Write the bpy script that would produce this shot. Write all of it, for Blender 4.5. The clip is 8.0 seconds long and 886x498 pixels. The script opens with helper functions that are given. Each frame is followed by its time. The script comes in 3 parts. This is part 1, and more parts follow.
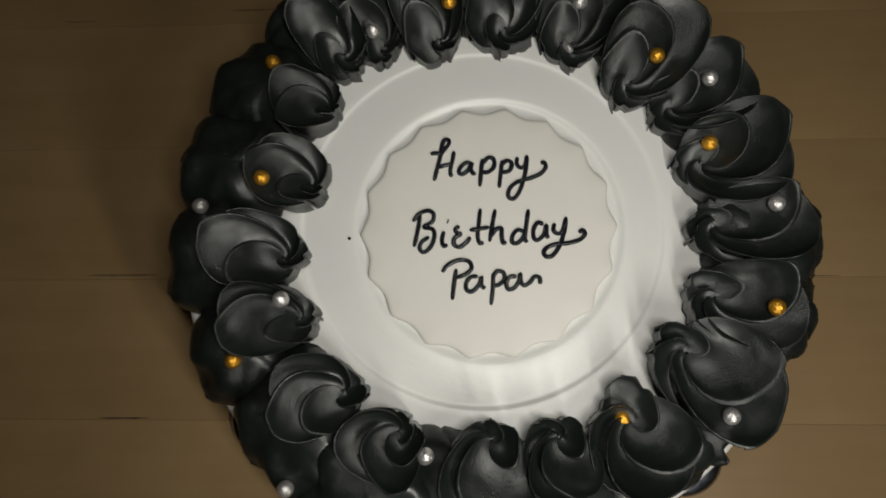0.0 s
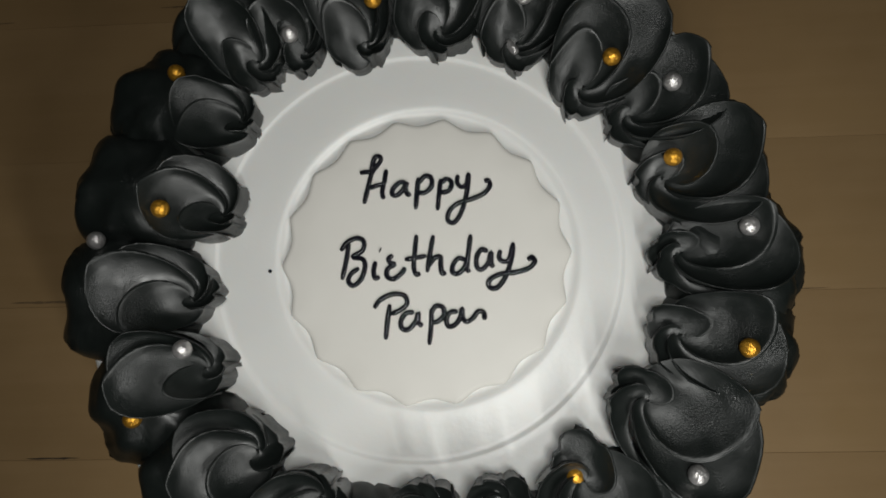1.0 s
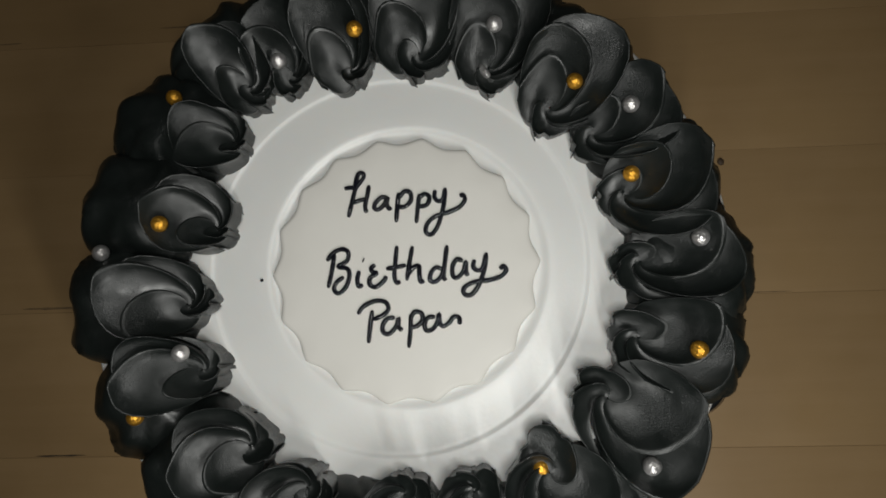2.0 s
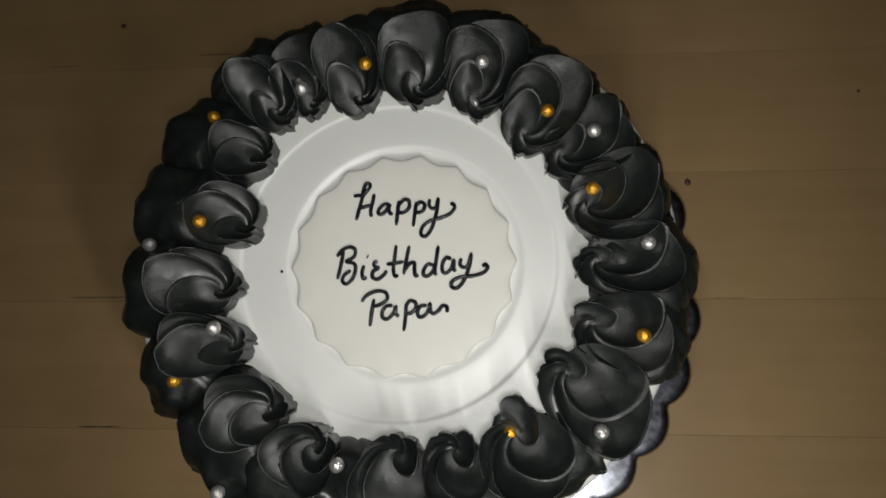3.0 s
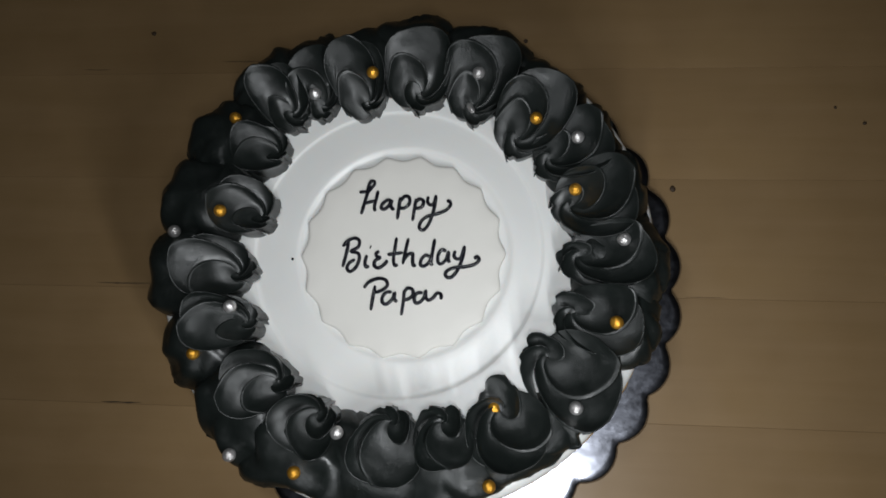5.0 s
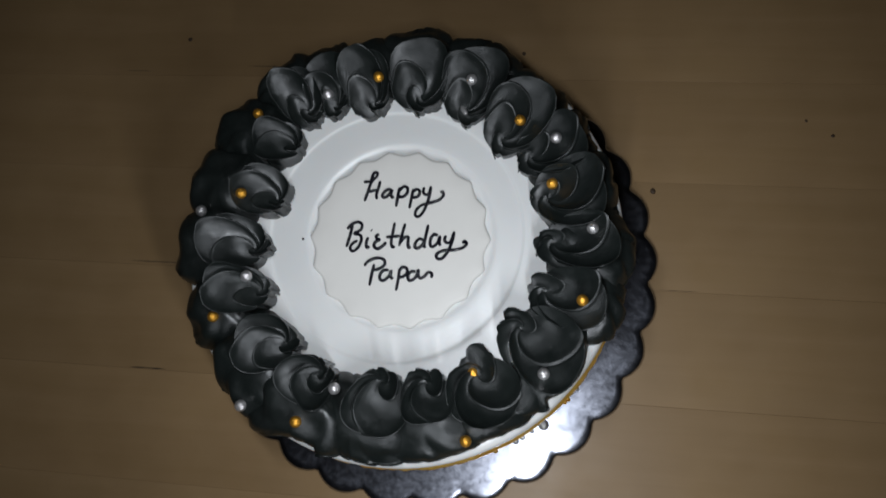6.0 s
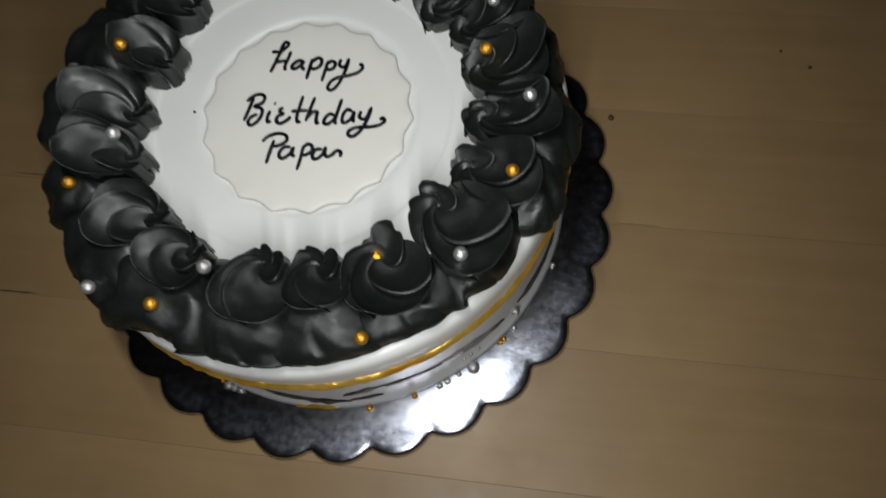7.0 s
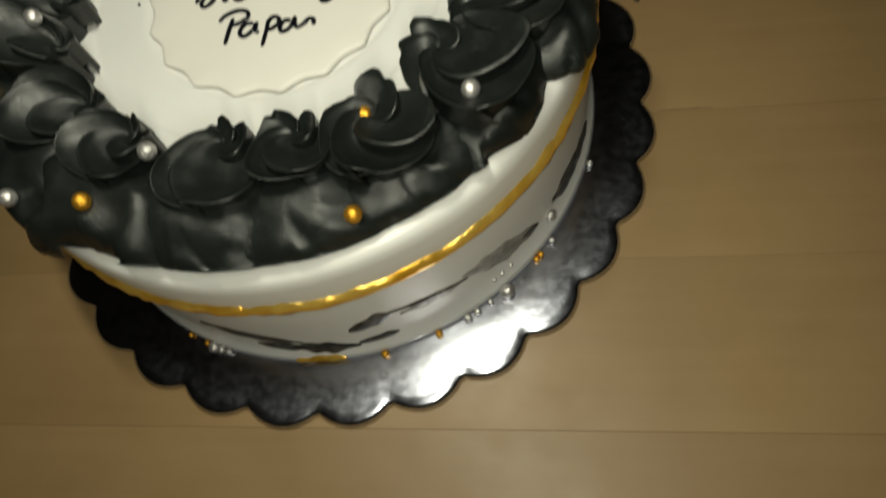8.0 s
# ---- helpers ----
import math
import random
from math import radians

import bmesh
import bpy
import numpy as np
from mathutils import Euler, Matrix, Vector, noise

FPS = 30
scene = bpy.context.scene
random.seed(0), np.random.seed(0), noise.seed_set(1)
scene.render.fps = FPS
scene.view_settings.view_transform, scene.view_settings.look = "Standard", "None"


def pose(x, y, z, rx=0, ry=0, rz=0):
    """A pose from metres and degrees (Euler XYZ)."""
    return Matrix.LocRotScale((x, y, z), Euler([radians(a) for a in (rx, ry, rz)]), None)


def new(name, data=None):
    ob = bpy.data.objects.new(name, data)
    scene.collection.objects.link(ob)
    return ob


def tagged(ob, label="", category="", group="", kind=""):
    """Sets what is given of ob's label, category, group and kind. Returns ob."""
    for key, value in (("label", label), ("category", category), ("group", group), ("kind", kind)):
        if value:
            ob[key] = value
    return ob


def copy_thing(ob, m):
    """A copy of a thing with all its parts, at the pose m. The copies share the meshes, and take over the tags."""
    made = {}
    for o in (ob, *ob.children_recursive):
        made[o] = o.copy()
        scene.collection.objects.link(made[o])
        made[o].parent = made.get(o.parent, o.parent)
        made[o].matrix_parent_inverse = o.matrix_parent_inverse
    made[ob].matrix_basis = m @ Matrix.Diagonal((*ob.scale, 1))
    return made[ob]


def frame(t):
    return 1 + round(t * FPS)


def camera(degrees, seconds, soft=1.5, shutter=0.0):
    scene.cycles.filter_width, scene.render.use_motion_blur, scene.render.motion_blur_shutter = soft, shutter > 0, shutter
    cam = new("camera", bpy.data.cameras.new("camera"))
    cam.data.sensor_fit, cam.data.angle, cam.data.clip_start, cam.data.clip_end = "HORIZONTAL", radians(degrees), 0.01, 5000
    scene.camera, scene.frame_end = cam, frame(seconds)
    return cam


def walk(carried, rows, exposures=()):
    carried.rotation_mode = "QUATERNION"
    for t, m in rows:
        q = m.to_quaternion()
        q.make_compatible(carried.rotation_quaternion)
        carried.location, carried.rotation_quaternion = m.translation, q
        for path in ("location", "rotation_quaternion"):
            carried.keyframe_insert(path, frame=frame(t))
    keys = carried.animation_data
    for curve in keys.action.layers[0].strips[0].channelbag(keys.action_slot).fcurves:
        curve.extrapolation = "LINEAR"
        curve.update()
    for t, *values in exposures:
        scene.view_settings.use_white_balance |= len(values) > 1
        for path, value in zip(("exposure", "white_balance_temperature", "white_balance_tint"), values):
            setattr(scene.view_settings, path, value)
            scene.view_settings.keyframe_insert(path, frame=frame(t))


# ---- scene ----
cam = camera(66.6, 8.0, soft=1.7, shutter=0.4)
PATH = [
    (0.0, pose(-0.0043, -0.0439, 0.3031, 9.53, 2.91, -1.46)),
    (0.5, pose(0.0050, -0.0336, 0.2796, 8.37, 3.03, -1.19)),
    (1.0, pose(0.0158, -0.0255, 0.2782, 7.89, 3.22, -2.71)),
    (1.5, pose(0.0201, -0.0222, 0.2812, 7.60, 3.16, -3.31)),
    (3.0, pose(0.0347, -0.0380, 0.3316, 9.59, 4.47, -1.39)),
    (3.5, pose(0.0365, -0.0438, 0.3415, 10.42, 4.28, -0.67)),
    (4.0, pose(0.0358, -0.0482, 0.3397, 10.44, 4.33, -0.04)),
    (4.5, pose(0.0377, -0.0473, 0.3411, 10.19, 4.64, -0.06)),
    (6.0, pose(0.0611, -0.0685, 0.3861, 11.91, 6.81, 2.49)),
    (6.5, pose(0.0722, -0.0916, 0.3604, 12.77, 7.06, 4.31)),
    (7.0, pose(0.0857, -0.1287, 0.3149, 18.05, 4.54, 5.04)),
    (7.2, pose(0.0870, -0.1355, 0.2981, 19.47, 4.81, 3.72)),
    (7.3, pose(0.0871, -0.1286, 0.2963, 19.43, 6.34, 1.76)),
    (7.4, pose(0.0865, -0.1312, 0.2958, 21.23, 9.20, 0.14)),
    (7.5, pose(0.0882, -0.1342, 0.2869, 20.94, 10.17, -1.00)),
    (7.6, pose(0.0869, -0.1400, 0.2759, 21.49, 9.19, -0.71)),
    (7.7, pose(0.0865, -0.1471, 0.2641, 21.69, 8.31, -0.12)),
    (7.8, pose(0.0861, -0.1543, 0.2553, 22.42, 8.74, -0.33)),
    (8.0, pose(0.0835, -0.1641, 0.2439, 21.86, 8.65, 0.06)),
]
EXPOSURES = [(0.0, -0.28, 6700, 8), (0.5, -0.22, 6350, 8), (1.5, -0.22, 6350, 8), (3.0, -0.12, 6450, 8), (3.5, -0.06, 6250, 9), (4.5, -0.04, 6100, 9), (6.0, -0.1, 5750, 10), (6.5, -0.15, 5850, 9), (7.0, -0.05, 6150, 8), (7.5, 0.0, 6650, 4), (8.0, 0.15, 7400, -2)]
walk(cam, PATH, EXPOSURES)

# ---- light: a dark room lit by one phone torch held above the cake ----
world = bpy.data.worlds.new("dark_room")
scene.world = world
world.use_nodes = True
world.node_tree.nodes["Background"].inputs[0].default_value = (0.75, 0.82, 1.0, 1)
world.node_tree.nodes["Background"].inputs[1].default_value = 0.003


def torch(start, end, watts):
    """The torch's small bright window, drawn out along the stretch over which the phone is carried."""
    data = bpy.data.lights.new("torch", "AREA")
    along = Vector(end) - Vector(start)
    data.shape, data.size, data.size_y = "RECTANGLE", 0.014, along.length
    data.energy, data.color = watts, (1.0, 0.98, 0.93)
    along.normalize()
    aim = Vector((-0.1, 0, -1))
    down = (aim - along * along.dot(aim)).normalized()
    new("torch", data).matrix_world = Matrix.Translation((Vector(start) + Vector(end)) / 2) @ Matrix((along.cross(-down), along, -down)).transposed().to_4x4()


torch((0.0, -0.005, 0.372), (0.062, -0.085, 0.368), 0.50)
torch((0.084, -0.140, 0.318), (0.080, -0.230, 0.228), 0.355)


# ---- materials ----
def material(name, color, rough=0.5, metal=0.0, spec=0.5):
    m = bpy.data.materials.new(name)
    m.use_nodes = True
    b = m.node_tree.nodes["Principled BSDF"]
    b.inputs["Base Color"].default_value = (*color, 1)
    b.inputs["Roughness"].default_value = rough
    b.inputs["Metallic"].default_value = metal
    b.inputs["Specular IOR Level"].default_value = spec
    return m, m.node_tree.nodes, m.node_tree.links, b


def noise_tex(nodes, links, scale, detail=4.0, stretch=(1, 1, 1), rough=0.55, warp=0.0):
    co, mp, tx = nodes.new("ShaderNodeTexCoord"), nodes.new("ShaderNodeMapping"), nodes.new("ShaderNodeTexNoise")
    mp.inputs["Scale"].default_value = stretch
    tx.inputs["Scale"].default_value, tx.inputs["Detail"].default_value = scale, detail
    tx.inputs["Roughness"].default_value, tx.inputs["Distortion"].default_value = rough, warp
    links.new(co.outputs["Object"], mp.inputs[0])
    links.new(mp.outputs[0], tx.inputs["Vector"])
    return tx.outputs["Fac"]


def ramp(nodes, links, fac, stops):
    r = nodes.new("ShaderNodeValToRGB")
    while len(r.color_ramp.elements) < len(stops):
        r.color_ramp.elements.new(0.5)
    for e, (p, c) in zip(r.color_ramp.elements, stops):
        e.position, e.color = p, (*c, 1)
    links.new(fac, r.inputs[0])
    return r.outputs[0]


def bump(nodes, links, shader, *layers):
    """Layers of (height, strength, distance in metres), the coarse one first."""
    last = None
    for h, strength, far in layers:
        b = nodes.new("ShaderNodeBump")
        b.inputs["Strength"].default_value, b.inputs["Distance"].default_value = strength, far
        links.new(h, b.inputs["Height"])
        if last:
            links.new(last, b.inputs["Normal"])
        last = b.outputs[0]
    links.new(last, shader.inputs["Normal"])


def frosting_black():
    m, n, l, b = material("black_buttercream", (0.03, 0.033, 0.032), 0.45, spec=0.5)
    l.new(ramp(n, l, noise_tex(n, l, 45, 3), [(0.3, (0.0070, 0.0092, 0.0084)), (0.7, (0.0106, 0.0132, 0.0122))]), b.inputs["Base Color"])
    patch = noise_tex(n, l, 130, 3)
    l.new(ramp(n, l, patch, [(0.35, (0.30,) * 3), (0.7, (0.47,) * 3)]), b.inputs["Roughness"])
    torn = ramp(n, l, noise_tex(n, l, 70, 3), [(0.44, (0.1,) * 3), (0.68, (1,) * 3)])
    soft, grain = n.new("ShaderNodeBump"), n.new("ShaderNodeBump")
    soft.inputs["Strength"].default_value, soft.inputs["Distance"].default_value, grain.inputs["Distance"].default_value = 0.1, 0.0006, 0.00025
    l.new(noise_tex(n, l, 120, 1), soft.inputs["Height"])
    l.new(noise_tex(n, l, 2900, 2), grain.inputs["Height"])
    l.new(torn, grain.inputs["Strength"])
    l.new(soft.outputs[0], grain.inputs["Normal"])
    l.new(grain.outputs[0], b.inputs["Normal"])
    return m


def frosting_white():
    m, n, l, b = material("white_cream", (0.8, 0.79, 0.76), 0.34, spec=0.5)
    l.new(ramp(n, l, noise_tex(n, l, 25, 4), [(0.3, (0.71, 0.71, 0.695)), (0.75, (0.75, 0.745, 0.72))]), b.inputs["Base Color"])
    bump(n, l, b, (noise_tex(n, l, 30, 2), 0.25, 0.0012), (noise_tex(n, l, 700, 3), 0.25, 0.00015))
    b.inputs["Subsurface Weight"].default_value = 0.15
    b.inputs["Subsurface Radius"].default_value = (0.003, 0.002, 0.0015)
    return m


def fondant():
    m, n, l, b = material("ivory_fondant", (0.78, 0.74, 0.66), 0.5, spec=0.35)
    l.new(ramp(n, l, noise_tex(n, l, 40, 4), [(0.3, (0.69, 0.67, 0.625)), (0.75, (0.725, 0.705, 0.66))]), b.inputs["Base Color"])
    bump(n, l, b, (noise_tex(n, l, 500, 3), 0.2, 0.00015))
    return m


def gel():
    m, n, l, b = material("black_piping_gel", (0.004, 0.004, 0.008), 0.12, spec=0.32)
    bump(n, l, b, (noise_tex(n, l, 2400, 2), 0.45, 0.0004))
    return m


def foil():
    m, n, l, b = material("silver_foil", (0.62, 0.63, 0.68), 0.3, metal=1.0)
    l.new(ramp(n, l, noise_tex(n, l, 170, 6), [(0.3, (0.5, 0.52, 0.6)), (0.7, (0.55, 0.57, 0.66))]), b.inputs["Base Color"])
    l.new(ramp(n, l, noise_tex(n, l, 260, 5), [(0.3, (0.19,) * 3), (0.7, (0.27,) * 3)]), b.inputs["Roughness"])
    bump(n, l, b, (noise_tex(n, l, 60, 4, (1, 2.5, 1)), 0.12, 0.0008), (noise_tex(n, l, 350, 3), 0.1, 0.0002))
    return m


def pearl(name, color, rough, metal=1.0):
    m, n, l, b = material(name, color, rough, metal)
    bump(n, l, b, (noise_tex(n, l, 900, 3), 0.9, 0.0006))
    return m


def gold_paint():
    m, n, l, b = material("gold_paint", (0.75, 0.42, 0.06), 0.3, metal=0.65)
    l.new(ramp(n, l, noise_tex(n, l, 90, 4), [(0.3, (0.8, 0.42, 0.04)), (0.7, (1.0, 0.68, 0.16))]), b.inputs["Base Color"])
    bump(n, l, b, (noise_tex(n, l, 260, 4), 0.8, 0.0008))
    return m


def smear(name, dark, light):
    m, n, l, b = material(name, dark, 0.4)
    l.new(ramp(n, l, noise_tex(n, l, 160, 4, warp=1.5), [(0.4, dark), (0.8, light)]), b.inputs["Base Color"])
    bump(n, l, b, (noise_tex(n, l, 300, 4), 0.5, 0.0005))
    return m


def wood():
    m, n, l, b = material("brown_wood", (0.26, 0.16, 0.08), 0.36, spec=0.45)
    info = n.new("ShaderNodeObjectInfo")
    grain = noise_tex(n, l, 14, 6, (0.35, 6, 1), 0.6, 0.4)
    stain = noise_tex(n, l, 9, 5)
    c1 = ramp(n, l, grain, [(0.3, (0.262, 0.172, 0.079)), (0.7, (0.292, 0.194, 0.095))])
    c2 = ramp(n, l, stain, [(0.3, (0.82, 0.8, 0.78)), (0.7, (1.05, 1.05, 1.05))])
    c3 = ramp(n, l, info.outputs["Random"], [(0.0, (0.97, 0.97, 0.97)), (1.0, (1.03, 1.02, 1.01))])
    for a in (c2, c3):
        x = n.new("ShaderNodeMix")
        x.data_type, x.blend_type = "RGBA", "MULTIPLY"
        x.inputs[0].default_value = 1.0
        l.new(c1, x.inputs[6])
        l.new(a, x.inputs[7])
        c1 = x.outputs[2]
    l.new(c1, b.inputs["Base Color"])
    l.new(ramp(n, l, noise_tex(n, l, 30, 5), [(0.3, (0.38,) * 3), (0.7, (0.52,) * 3)]), b.inputs["Roughness"])
    bump(n, l, b, (noise_tex(n, l, 12, 3, (0.5, 3, 1)), 0.2, 0.001), (noise_tex(n, l, 120, 4, (0.3, 6, 1)), 0.15, 0.0002))
    return m


def plain_wall():
    m, n, l, b = material("plaster", (0.3, 0.27, 0.23), 0.85, spec=0.2)
    l.new(ramp(n, l, noise_tex(n, l, 3, 5), [(0.3, (0.24, 0.23, 0.21)), (0.7, (0.3, 0.29, 0.27))]), b.inputs["Base Color"])
    bump(n, l, b, (noise_tex(n, l, 150, 3), 0.2, 0.001))
    return m


BLACK, WHITE, IVORY, GEL, FOIL = frosting_black(), frosting_white(), fondant(), gel(), foil()
GOLD, SILVER = pearl("gold_pearl", (0.85, 0.43, 0.05), 0.36, 0.85), pearl("silver_pearl", (0.7, 0.68, 0.67), 0.3, 0.8)
PAINT, WOOD, WALL = gold_paint(), wood(), plain_wall()
SMEAR, ASH = smear("charcoal_cream", (0.014, 0.014, 0.013), (0.15, 0.145, 0.14)), smear("grey_cream", (0.2, 0.195, 0.185), (0.5, 0.49, 0.47))
DIRT = material("dark_dirt", (0.03, 0.02, 0.012), 0.8)[0]
CRUMB = material("dark_crumb", (0.05, 0.03, 0.015), 0.7)[0]


# ---- builders ----
def part(name, bm, mat, parent=None, label="", smooth=True):
    me = bpy.data.meshes.new(name)
    bm.normal_update()
    bm.to_mesh(me)
    bm.free()
    me.materials.append(mat)
    if smooth:
        me.polygons.foreach_set("use_smooth", [True] * len(me.polygons))
    ob = new(name, me)
    ob.parent = parent
    if label:
        ob["label"] = label
    return ob


def box(x0, x1, y0, y1, z0, z1, bevel=0.0):
    bm = bmesh.new()
    bmesh.ops.create_cube(bm, size=1)
    for v in bm.verts:
        v.co = Vector(((x0 + x1) / 2 + v.co.x * (x1 - x0), (y0 + y1) / 2 + v.co.y * (y1 - y0), (z0 + z1) / 2 + v.co.z * (z1 - z0)))
    if bevel:
        bmesh.ops.bevel(bm, geom=bm.edges[:], offset=bevel, segments=1, affect="EDGES")
    return bm


def grid_mesh(bm, rows, close=False):
    """Quads between rows of points; close joins each row's end to its start. Returns the rows of vertices."""
    vs = [[bm.verts.new(p) for p in row] for row in rows]
    for a, b in zip(vs, vs[1:]):
        for i in range(len(a) if close else len(a) - 1):
            j = (i + 1) % len(a)
            bm.faces.new((a[i], a[j], b[j], b[i]))
    return vs


def turned(profile, n, shape=None):
    """A solid of revolution from (radius, z); shape(angle) scales the radius of the profile."""
    bm = bmesh.new()
    rows = []
    for r, z in profile:
        row = []
        for i in range(n):
            a = 2 * math.pi * i / n
            k = shape(a, r, z) if shape else 0
            row.append(((r + k) * math.cos(a), (r + k) * math.sin(a), z))
        rows.append(row)
    vs = grid_mesh(bm, rows, close=True)
    bm.faces.new(vs[0][::-1])
    bm.faces.new(vs[-1])
    bmesh.ops.recalc_face_normals(bm, faces=bm.faces[:])
    return bm


def tube(bm, points, radius, sides=8):
    """A rounded line through points: a smooth curve with round ends."""
    pts = [Vector(p) for p in points]
    fine = []
    ext = [pts[0] * 2 - pts[1], *pts, pts[-1] * 2 - pts[-2]]
    for i in range(1, len(ext) - 2):
        p0, p1, p2, p3 = ext[i - 1 : i + 3]
        for k in range(6):
            t = k / 6
            fine.append(0.5 * (2 * p1 + (p2 - p0) * t + (2 * p0 - 5 * p1 + 4 * p2 - p3) * t * t + (3 * p1 - p0 - 3 * p2 + p3) * t ** 3))
    fine.append(pts[-1])
    rows = []
    for i, p in enumerate(fine):
        d = (fine[min(i + 1, len(fine) - 1)] - fine[max(i - 1, 0)]).normalized()
        side = Vector((-d.y, d.x, 0)).normalized()
        up = d.cross(side) * -1 if d.cross(side).z < 0 else d.cross(side)
        end = min(i, len(fine) - 1 - i)
        k = radius * ((0.55, 0.88)[end] if end < 2 else 1 + 0.12 * noise.noise(p * 700))
        rows.append([p + k * (math.cos(a) * side + 0.8 * math.sin(a) * up) for a in (2 * math.pi * j / sides for j in range(sides))])
    vs = grid_mesh(bm, rows, close=True)
    bm.faces.new(vs[0][::-1])
    bm.faces.new(vs[-1])


# ---- the room: wooden planks under the cake, plain walls and ceiling ----
TILT_PLANK, PLANK = -1.6, 0.0632
floor = tagged(part("floor", box(-1.25, 1.25, -1.25, 1.25, -0.06, -0.018), WOOD, smooth=False),
               "brown varnished wooden plank surface under the cake", "floor", kind="structure")
for name, b in (("wall_north", (-1.3, 1.3, 1.25, 1.33, -0.06, 2.3)), ("wall_south", (-1.3, 1.3, -1.33, -1.25, -0.06, 2.3)),
                ("wall_east", (1.25, 1.33, -1.25, 1.25, -0.06, 2.3)), ("wall_west", (-1.33, -1.25, -1.25, 1.25, -0.06, 2.3))):
    tagged(part(name, box(*b), WALL, smooth=False), "plain dim plaster wall of the dark room", "wall", kind="structure")
tagged(part("ceiling", box(-1.33, 1.33, -1.33, 1.33, 2.3, 2.38), WALL, smooth=False), "plain dim ceiling of the dark room", "ceiling", kind="structure")

# ---- the cake board ----
SCALLOPS = 29


def scallop(a, r, z):
    if r < 0.12:
        return 0
    k = abs(math.sin((a + math.radians(89.9)) * SCALLOPS / 2))
    return -0.0062 * (1 - k ** 0.75)


cake_board = tagged(part("cake_board", turned([(0.132, 0.0), (0.1338, 0.0012), (0.1338, 0.0028), (0.1322, 0.0038), (0.129, 0.0040), (0.115, 0.0040), (0.06, 0.0040)], 29 * 14, scallop), FOIL),
                    "round silver foil cake board with a scalloped rim", "cake board")

# ---- the cake ----
TOP = 0.0795
cake = tagged(new("cake"), "round white cream cake with a gold line round its side", "cake")


def cake_wobble(a, r, z):
    return 0.0006 * noise.noise(Vector((math.cos(a) * 3, math.sin(a) * 3, z * 40))) if 0.01 < z < 0.074 and r > 0.09 else 0


PROFILE = [(0.108, 0.0042), (0.1095, 0.006), (0.1085, 0.0085), (0.1068, 0.012), (0.1062, 0.02), (0.106, 0.035), (0.106, 0.05), (0.1058, 0.064), (0.1055, 0.072),
           (0.1049, 0.0762), (0.1036, 0.0782), (0.1015, 0.0792), (0.097, TOP), (0.075, TOP),
           (0.064, TOP), (0.0618, TOP), (0.0613, TOP - 0.0001), (0.0606, TOP - 0.0004), (0.0599, TOP - 0.00052), (0.059, TOP - 0.00055), (0.056, TOP - 0.0005), (0.05, TOP - 0.0005),
           (0.0465, TOP - 0.0005), (0.0452, TOP - 0.0007), (0.0445, TOP - 0.001), (0.0438, TOP - 0.0013), (0.043, TOP - 0.0015), (0.0415, TOP - 0.0016), (0.02, TOP - 0.0016)]


def cake_body():
    """The body; the two rings smoothed into its top lie a little off the centre."""
    bm = turned(PROFILE, 200, cake_wobble)
    for v in bm.verts:
        r = v.co.xy.length if v.co.z > 0.07 else 1
        wide, near = max(0.0, min(1.0, (0.075 - r) / 0.011)), max(0.0, min(1.0, (0.059 - r) / 0.013))
        v.co.x += 0.001 * (-1.9 * (wide - near) + 1.07 * near)
        v.co.y += 0.001 * (2.1 * (wide - near) + 1.34 * near)
    return bm


body = part("cake_body", cake_body(), WHITE, cake)


def side_radius(a, z):
    lower = [(r, h) for r, h in PROFILE if h < 0.078]
    for (r0, z0), (r1, z1) in zip(lower, lower[1:]):
        if z0 <= z <= z1:
            r = r0 + (r1 - r0) * (z - z0) / (z1 - z0)
            return r + cake_wobble(a, r, z)
    return 0.106


def side_band(z, half, proud, a0=0, a1=360, n=240, rough=0.0, close=True, climb=0.0):
    """A painted band on the cake's side, of uneven width; climb: how far it rises from its start to its end."""
    bm = bmesh.new()
    rows = []
    for i in range(n if close else n + 1):
        a = math.radians(a0 + (a1 - a0) * i / n)
        q = Vector((math.cos(a) * 9, math.sin(a) * 9, 0))
        h = half * (1 + rough * noise.noise(q * 2.2))
        zz = z + climb * i / n + rough * 0.0007 * noise.noise(q * 1.1 + Vector((5, 0, 0)))
        ends = 1 if close else max(0.15, math.sin(math.pi * i / n) ** 0.6)
        pr = proud * (1 + 0.4 * noise.noise(q * 3))
        row = []
        for d, e in ((-0.0003, -1), (pr * 0.7, -0.75), (pr, 0), (pr * 0.7, 0.75), (-0.0003, 1)):
            zz1 = zz + e * h * ends
            row.append(((side_radius(a, zz1) + d) * math.cos(a), (side_radius(a, zz1) + d) * math.sin(a), zz1))
        rows.append(row)
    if close:
        rows.append(rows[0])
    vs = grid_mesh(bm, rows)
    bmesh.ops.remove_doubles(bm, verts=bm.verts[:], dist=1e-6)
    bmesh.ops.recalc_face_normals(bm, faces=bm.faces[:])
    return bm


